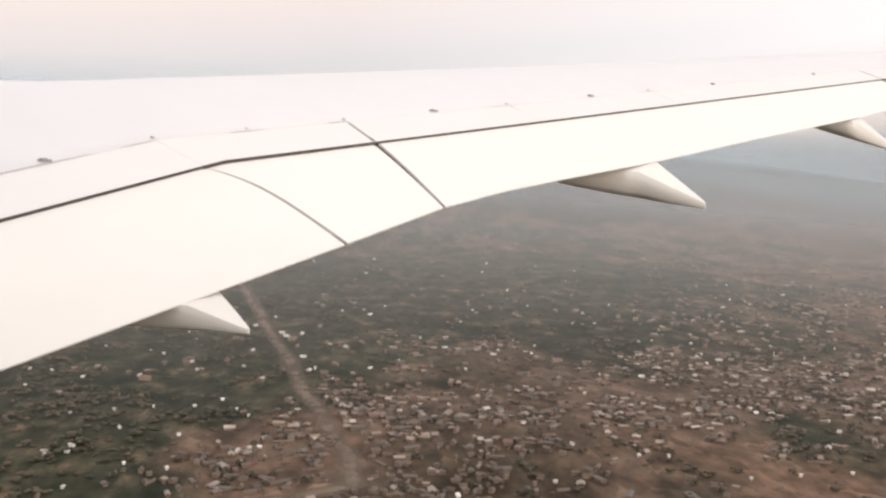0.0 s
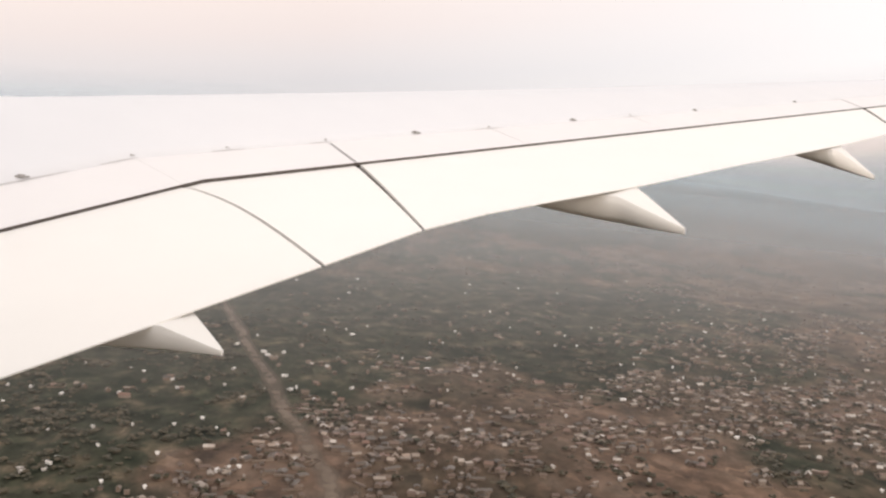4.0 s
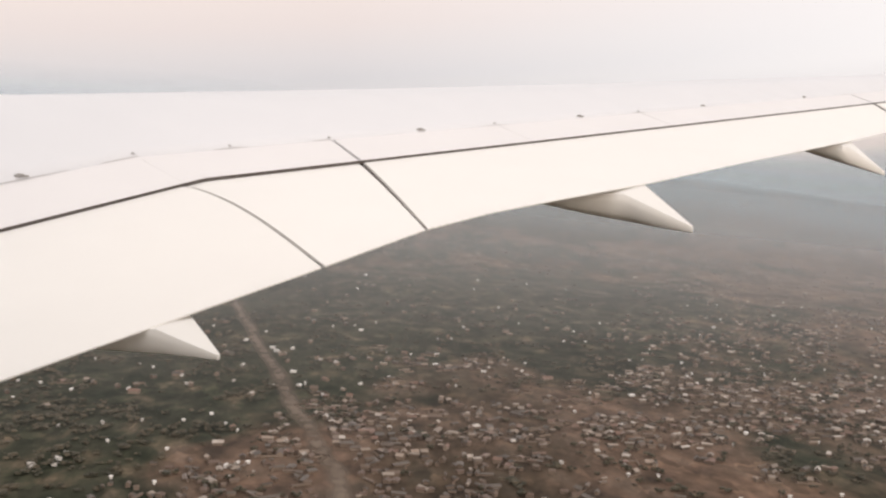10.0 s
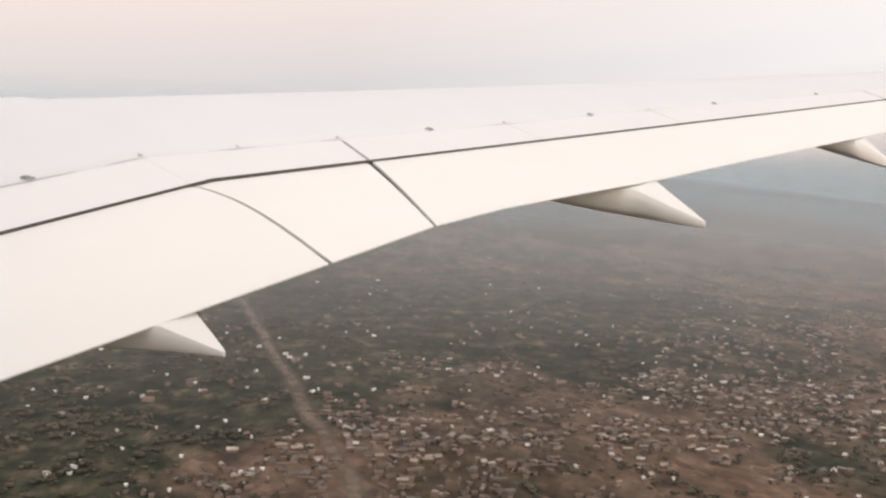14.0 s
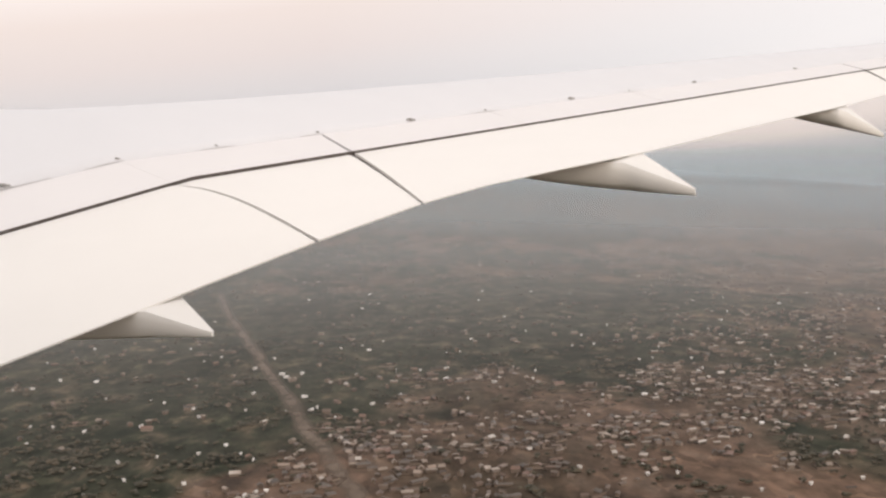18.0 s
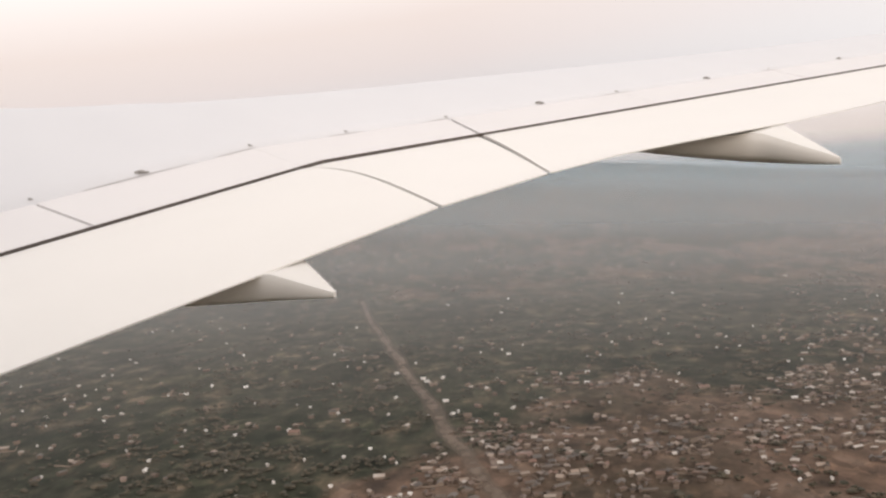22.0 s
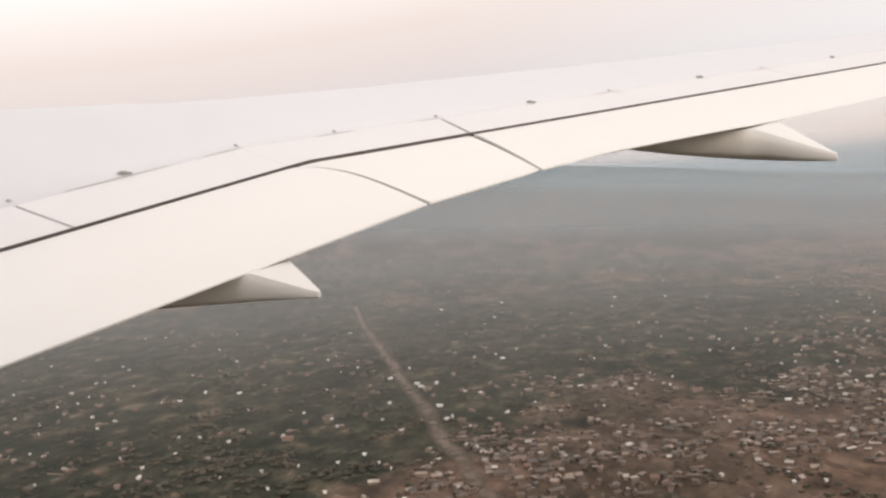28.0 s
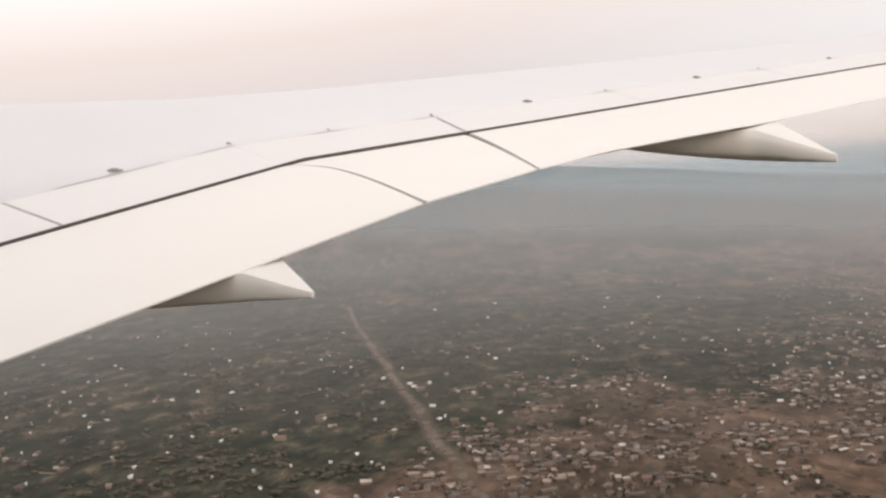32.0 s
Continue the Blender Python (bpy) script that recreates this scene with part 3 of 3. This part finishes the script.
def scatter(count, r0, r1, keep, az0=-12, az1=66):
    out = []
    while len(out) < count:
        r = math.sqrt(rng.uniform(r0 * r0, r1 * r1))
        az = rng.uniform(az0, az1)
        x, y = -r * math.sin(radians(az)), r * math.cos(radians(az))
        if rng.random() < keep(x, y, r, az) and not on_road(x, y, 14):
            out.append((x, y, r, az))
    return out


def town(x, y, r, az):
    s = scrubby(x, y)
    c = 0.42 + 1.1 * noise.noise(Vector((x * 0.004, y * 0.004, 9))) + 1.1 * noise.noise(Vector((x * 0.016, y * 0.016, 4)))
    return max(0.04, min(1, (1 - s) * 0.85 + 0.035)) * max(0.07, min(1, c)) * max(0.05, min(1.0, 1.0 - (r - 1000) / 1500)) * min(1.0, max(0.62, 0.62 + (r - 900) / 900))


SPOTS = scatter(3900, 480, 3300, town)
SPOTS.sort(key=lambda s: s[2])
NEAR = [s for s in SPOTS if s[2] > 715 and -2 < s[3] < 54][:300]
chosen = set(id(s) for s in NEAR)

# near houses: a few kinds built once, then copied
KINDS = []
ROOFS = [material("roof_" + n, [tuple(0.62 * v for v in c), tuple(0.95 * v for v in c)], 0.25, 0.5) for n, c in
         (("pale_metal", (0.36, 0.30, 0.245)), ("rusted_metal", (0.14, 0.088, 0.062)), ("grey_sheet", (0.135, 0.108, 0.086)), ("tan_tile", (0.17, 0.122, 0.090)), ("dark_tile", (0.085, 0.063, 0.048)))]
NAMES = ("pale metal", "rusted metal", "grey sheet", "tan tile", "dark tile")
for k in range(10):
    w, d = (4.2, 7.5, 5.2, 9.5, 3.4, 6.0, 4.6, 12.0, 5.6, 3.8)[k], (3.2, 4.2, 3.6, 4.4, 2.8, 4.8, 3.4, 5.0, 3.2, 3.4)[k]
    (wv, wf), (rv, rf) = house_mesh(w, d, 2.5 + 0.25 * (k % 3), 0.7 + 0.35 * (k % 3))
    h = thing("house", "single-storey rendered house with a %s roof" % NAMES[k % 5], "house", "houses of the town")
    part_mesh("wall", mesh_of("wall", wv, wf, M_WALL), h)
    part_mesh("roof", mesh_of("roof", rv, rf, ROOFS[k % 5]), h)
    KINDS.append(h)
for i, (x, y, r, az) in enumerate(NEAR):
    m = pose(x, y, ground_z(x, y), 0, 0, rng.choice((0, 90, 35, 125)) + rng.uniform(-14, 14) + 15)
    m = m @ Matrix.Diagonal((rng.uniform(0.6, 1.35), rng.uniform(0.6, 1.2), rng.uniform(0.75, 1.05), 1))
    if i < 10:
        KINDS[i].matrix_basis = m
    else:
        copy_thing(KINDS[rng.choice((0, 1, 2, 3, 4, 6, 7, 8, 9, 1, 2, 3, 4, 6, 7, 8, 9, 5))], m)

M_WHITE = material("whitewashed_roofs", [(0.50, 0.47, 0.43), (0.88, 0.86, 0.83)], 0.05, 0.5, island=0.6)
# white sheds where the road leaves the plain
(wv, wf), (rv, rf) = house_mesh(6.5, 4.0, 2.6, 0.7)
shed = thing("shed", "small whitewashed shed beside the dirt road", "shed", "sheds beside the road")
part_mesh("wall", mesh_of("wall", wv, wf, M_WHITE), shed)
part_mesh("roof", mesh_of("roof", rv, rf, M_WHITE), shed)
shed.matrix_basis = pose(-748, 1206, ground_z(-748, 1206), 0, 0, 20)
for x, y, a in ((-731, 1188, 25), (-722, 1214, 110), (-640, 1080, 15), (-812, 1238, 40), (-590, 1008, 95)):
    copy_thing(shed, pose(x, y, ground_z(x, y), 0, 0, a))

verts, faces, mats = [], [], []
yard_v, yard_f = [], []
for s in SPOTS:
    if id(s) in chosen:
        continue
    x, y, r, az = s
    big = rng.random() < 0.05
    w, d = rng.uniform(3.2, 9.5) * (1.8 if big else 1), rng.uniform(2.8, 5.5) * (1.4 if big else 1)
    a = radians(rng.choice((0, 90, 35, 125)) + rng.uniform(-22, 22) + 15)
    ca, sa, z0 = math.cos(a), math.sin(a), ground_z(x, y)
    for (vs, fs), mi in zip(house_mesh(w, d, rng.uniform(2.6, 3.8), rng.choice((0.35, 0.35, 0.8, 1.3, 2.0))), (0, 1)):
        b = len(verts)
        verts += [(x + ca * p[0] - sa * p[1], y + sa * p[0] + ca * p[1], z0 + p[2]) for p in vs]
        faces += [tuple(b + i for i in f) for f in fs]
        mats += [mi] * len(fs)
    # a mud wall round part of the yard
    if r < 1700 and rng.random() < 0.2:
        ew, ed = w / 2 + rng.uniform(3, 8), d / 2 + rng.uniform(3, 9)
        ox, oy = rng.uniform(-3, 3), rng.uniform(-4, 4)
        corners = [(ox - ew, oy - ed), (ox + ew, oy - ed), (ox + ew, oy + ed), (ox - ew, oy + ed)]
        for q0, q1 in list(zip(corners, corners[1:] + corners[:1]))[:rng.choice((2, 3, 4))]:
            dx, dy = q1[0] - q0[0], q1[1] - q0[1]
            ln = math.hypot(dx, dy)
            nx, ny = -dy / ln * 0.17, dx / ln * 0.17
            ring = [(q0[0] + nx, q0[1] + ny), (q1[0] + nx, q1[1] + ny), (q1[0] - nx, q1[1] - ny), (q0[0] - nx, q0[1] - ny)]
            b = len(yard_v)
            for zz in (-1.2, 1.7):
                yard_v += [(x + ca * p[0] - sa * p[1], y + sa * p[0] + ca * p[1], z0 + zz) for p in ring]
            yard_f += [(b + 4, b + 5, b + 6, b + 7)] + [(b + k, b + (k + 1) % 4, b + 4 + (k + 1) % 4, b + 4 + k) for k in range(4)]
tagged(new("yard_walls", mesh_of("yard_walls", yard_v, yard_f, M_WALL)), "low mud-brown walls round the house yards", "walls", kind="stuff")
me = mesh_of("town_houses", verts, faces, M_WALL)
me.materials.append(M_ROOF)
me.polygons.foreach_set("material_index", mats)
tagged(new("town_houses", me), "spread of small houses with metal and tile roofs", "houses", kind="stuff")


verts, faces = [], []
for x, y, r, az in scatter(290, 520, 2400, lambda x, y, r, az: (0.35 + 0.65 * scrubby(x, y)) * max(0.12, min(1.0, 1 - (r - 900) / 1100))):
    w = rng.choice(((1.5, 1.4), (1.8, 1.6), (2.2, 1.8), (2.6, 2.0), (3.4, 2.2), (6, 2.6)))
    a = radians(rng.uniform(0, 180))
    ca, sa, z0 = math.cos(a), math.sin(a), ground_z(x, y)
    for vs, fs in house_mesh(w[0], w[1], 2.2, 0.6):
        b = len(verts)
        verts += [(x + ca * q[0] - sa * q[1], y + sa * q[0] + ca * q[1], z0 + q[2]) for q in vs]
        faces += [tuple(b + i for i in f) for f in fs]
tagged(new("white_huts", mesh_of("white_huts", verts, faces, M_WHITE)), "scattered small whitewashed huts and sheds", "huts", kind="stuff")


def crown_points(rg, size):
    """An uneven crown of a few lumps, low in triangles."""
    vs, fs = [], []
    for k in range(rg.choice((3, 4, 5))):
        cx, cy, cz, s = rg.uniform(-0.65, 0.65) * size, rg.uniform(-0.65, 0.65) * size, size * rg.uniform(0.3, 0.75), size * rg.uniform(0.2, 0.45)
        b = len(vs)
        vs.append((cx, cy, cz + s * rg.uniform(0.6, 0.9)))
        for zz, rr in ((0.35, 0.85), (-0.35, 0.9)):
            for i in range(6):
                t = math.tau * (i + 0.5 * (zz > 0)) / 6
                q = rr * s * rg.uniform(0.75, 1.2)
                vs.append((cx + q * math.cos(t), cy + q * math.sin(t), cz + zz * s * rg.uniform(0.8, 1.2)))
        vs.append((cx, cy, cz - s * 0.7))
        for i in range(6):
            j = (i + 1) % 6
            fs += [(b, b + 1 + i, b + 1 + j), (b + 1 + i, b + 7 + i, b + 7 + j), (b + 1 + i, b + 7 + j, b + 1 + j), (b + 13, b + 7 + j, b + 7 + i)]
    return vs, fs


def bushy(x, y, r, az):
    s = scrubby(x, y)
    c = 0.35 + 1.8 * noise.noise(Vector((x * 0.011, y * 0.011, 5)))
    return max(0.03, min(1, 0.22 + 0.8 * s)) * max(0.05, min(1, c)) * max(0.04, min(1.0, 1.0 - (r - 1100) / 1000))


# near trees: a few kinds built once, then copied
TREE_KINDS = []
for k in range(6):
    h = rng.uniform(3.2, 5.5)
    t = thing("tree", "small dry green tree with an uneven crown", "tree", "trees of the town")
    bm = bmesh.new()
    prev = None
    for zz, rr in ((-0.5, 0.22), (h * 0.25, 0.16), (h * 0.55, 0.10)):
        ring = [bm.verts.new((rr * math.cos(math.tau * i / 6) + 0.1 * zz * (k % 2), rr * math.sin(math.tau * i / 6), zz)) for i in range(6)]
        if prev:
            for i in range(6):
                bm.faces.new((prev[i], prev[(i + 1) % 6], ring[(i + 1) % 6], ring[i]))
        prev = ring
    part("trunk", bm, M_BARK, t)
    vs, fs = crown_points(rng, h)
    for _ in range(2):
        v2, f2 = crown_points(rng, h * 0.8)
        b, ox, oy = len(vs), rng.uniform(-1.5, 1.5), rng.uniform(-1.5, 1.5)
        vs += [(p[0] + ox, p[1] + oy, p[2] + 0.3) for p in v2]
        fs += [tuple(b + i for i in f) for f in f2]
    part_mesh("crown", mesh_of("crown", vs, fs, M_LEAF), t)
    TREE_KINDS.append(t)
spots = sorted(scatter(900, 480, 1300, bushy), key=lambda q: q[2])
for i, (x, y, r, az) in enumerate([q for q in spots if q[2] > 715 and -2 < q[3] < 54][:200]):
    m = pose(x, y, ground_z(x, y), 0, 0, rng.uniform(0, 360))
    if i < 6:
        TREE_KINDS[i].matrix_basis = m
    else:
        copy_thing(TREE_KINDS[i % 6], m)

TREES = scatter(3600, 470, 2600, bushy)
verts, faces = [], []
for x, y, r, az in TREES:
    vs, fs = crown_points(rng, rng.choice((2.6, 3.6, 4.6, 6.0, 7.5, 9.0)) * rng.uniform(0.85, 1.15))
    b, z0 = len(verts), ground_z(x, y)
    verts += [(x + p[0], y + p[1], z0 + 0.6 * p[2]) for p in vs]
    faces += [tuple(b + i for i in f) for f in fs]
tagged(new("scrub_trees", mesh_of("scrub_trees", verts, faces, M_LEAF)), "dry green bushes and small trees among the houses", "trees", kind="stuff")

# ---- evening haze over the plain, painted as see-through shells, mostly bluer with distance ----
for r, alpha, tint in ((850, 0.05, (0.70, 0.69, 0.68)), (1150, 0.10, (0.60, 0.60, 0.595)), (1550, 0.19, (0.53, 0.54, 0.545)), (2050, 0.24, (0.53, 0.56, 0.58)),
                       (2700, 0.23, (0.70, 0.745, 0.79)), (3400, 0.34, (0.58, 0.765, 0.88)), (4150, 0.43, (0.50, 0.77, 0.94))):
    verts, faces, dens = [], [], []
    levels = ((-30, 0.0), (1, 0.0), (14, 0.22), (32, 0.6), (60, 1.0), (80, 1.0), (115, 0.9), (175, 0.42), (270, 0.0))
    for i in range(121):
        az = -40 + 1.05 * i
        x, y = -r * math.sin(radians(az)), r * math.cos(radians(az))
        base = ground_z(x, y)
        lift = max(0.0, far_tilt(r, az) - 40 - 80 - base)        # the layer's top stays near eye height
        for z, d in levels:
            verts.append((x, y, base + z + (lift if z > 70 else 0.0)))
            dens.append(d)
    k = len(levels)
    for i in range(120):
        for j in range(k - 1):
            a = k * i + j
            faces.append((a, a + k, a + k + 1, a + 1))
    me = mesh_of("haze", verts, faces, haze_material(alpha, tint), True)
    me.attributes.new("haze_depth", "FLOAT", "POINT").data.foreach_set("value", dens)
    tagged(new("haze", me), "see-through tinted shell standing in for blue-grey evening haze over the plain", "haze", kind="structure")


# ---- the fuselage round the camera: a plain shell with one window ----
M_HULL = material("white_fuselage_paint", [(0.66, 0.66, 0.66), (0.74, 0.74, 0.74)], 0.8, 0.4)
FUS_X0, FUS_X1, Z_LOW, Z_TOP, Y_SIDE = -15.0, 1.0, -0.95, 0.55, 0.70


def side_panel():
    """The flat of the hull beside the seat, with the window cut through it."""
    hole = [(-0.92, 0.12), (-0.92, -0.36), (-0.895, -0.41), (-0.80, -0.425), (-0.757, -0.444), (-0.7318, -0.4833), (-0.7034, -0.5277), (-0.670, -0.578), (-0.62, -0.61),
            (-0.10, -0.61), (0.02, -0.59), (0.06, -0.53), (0.06, 0.12), (0.03, 0.19), (-0.04, 0.22), (-0.83, 0.22), (-0.89, 0.19)]
    rect = [(FUS_X0, Z_LOW), (FUS_X1, Z_LOW), (FUS_X1, Z_TOP), (FUS_X0, Z_TOP)]
    for name, y, mat in (("wall_cabin", Y_SIDE, M_DARK), ("wall_hull", Y_SIDE + 0.014, M_HULL)):
        bm = bmesh.new()
        edges = []
        for loop in (rect, hole):
            vs = [bm.verts.new((x, y, z)) for x, z in loop]
            edges += [bm.edges.new((a, b)) for a, b in zip(vs, vs[1:] + vs[:1])]
        bmesh.ops.triangle_fill(bm, edges=edges, use_beauty=True)
        me = bpy.data.meshes.new(name)
        bm.to_mesh(me)
        bm.free()
        me.materials.append(mat)
        tagged(new(name, me), "dark inner cabin lining" if mat is M_DARK else "white outer skin of the fuselage", "wall", kind="structure")
    # the pale rim and the reveal of the opening
    w = tagged(new("window_1"), "cabin window opening with a pale rim", "window", kind="structure")
    cx, cz = -0.42, -0.20
    for name, mat, prof in (("window_frame", M_DARK, ((0.0, 0.001), (0.008, 0.001), (0.008, 0.0155), (0.0, 0.0155))),
                            ("window_rim", M_TRIM, ((-0.0006, -0.010), (0.011, -0.010), (0.011, -0.0015), (-0.0006, -0.0015)))):
        bm = bmesh.new()
        rings = []
        for x, z in hole:
            d = Vector((x - cx, 0, z - cz)).normalized()
            rings.append([bm.verts.new((x + d.x * o, Y_SIDE + q, z + d.z * o)) for o, q in prof])
        for r0, r1 in zip(rings, rings[1:] + rings[:1]):
            for k in range(4):
                bm.faces.new((r0[k], r0[(k + 1) % 4], r1[(k + 1) % 4], r1[k]))
        part(name, bm, mat, w)


def hull():
    """The rest of the tube, its two bulkheads and the cabin floor."""
    rad, yc, zc = 2.87, -2.096, -0.20
    sec = [(Y_SIDE, Z_TOP)]
    a0, a1 = math.atan2(Z_TOP - zc, Y_SIDE - yc), math.atan2(Z_LOW - zc, Y_SIDE - yc) + math.tau
    for i in range(1, 40):
        a = a0 + (a1 - a0) * i / 40
        sec.append((yc + rad * math.cos(a), zc + rad * math.sin(a)))
    sec.append((Y_SIDE, Z_LOW))
    for name, k, mat, label in (("ceiling_lining", 1.0, M_DARK, "dark inner cabin lining"), ("wall_hull_round", 1.012, M_HULL, "white round fuselage shell")):
        vs = [(x, yc + (y - yc) * (k if 0 < i < len(sec) - 1 else 1) + (0.014 if k > 1 and i in (0, len(sec) - 1) else 0), zc + (z - zc) * (k if 0 < i < len(sec) - 1 else 1)) for x in (FUS_X0, FUS_X1) for i, (y, z) in enumerate(sec)]
        n = len(sec)
        fs = [(i, i + 1, n + i + 1, n + i) for i in range(n - 1)]
        tagged(new(name, mesh_of(name, vs, fs, mat, True)), label, "wall", kind="structure")
    for name, x in (("wall_front", FUS_X0), ("wall_rear", FUS_X1)):
        tagged(new(name, mesh_of(name, [(x, y, z) for y, z in sec], [tuple(range(len(sec)))], M_DARK)), "plain bulkhead closing the cabin", "wall", kind="structure")
    z = -1.45
    half = math.sqrt(rad * rad - (z - zc) ** 2)
    vs = [(x, y, q) for x in (FUS_X0 + 0.01, FUS_X1 - 0.01) for y in (yc - half + 0.03, yc + half - 0.03) for q in (z - 0.05, z)]
    fs = [(0, 1, 3, 2), (4, 6, 7, 5), (0, 4, 5, 1), (2, 3, 7, 6), (0, 2, 6, 4), (1, 5, 7, 3)]
    tagged(new("floor", mesh_of("floor", vs, fs, M_DARK)), "plain dark cabin floor", "floor", kind="structure")


side_panel()
hull()
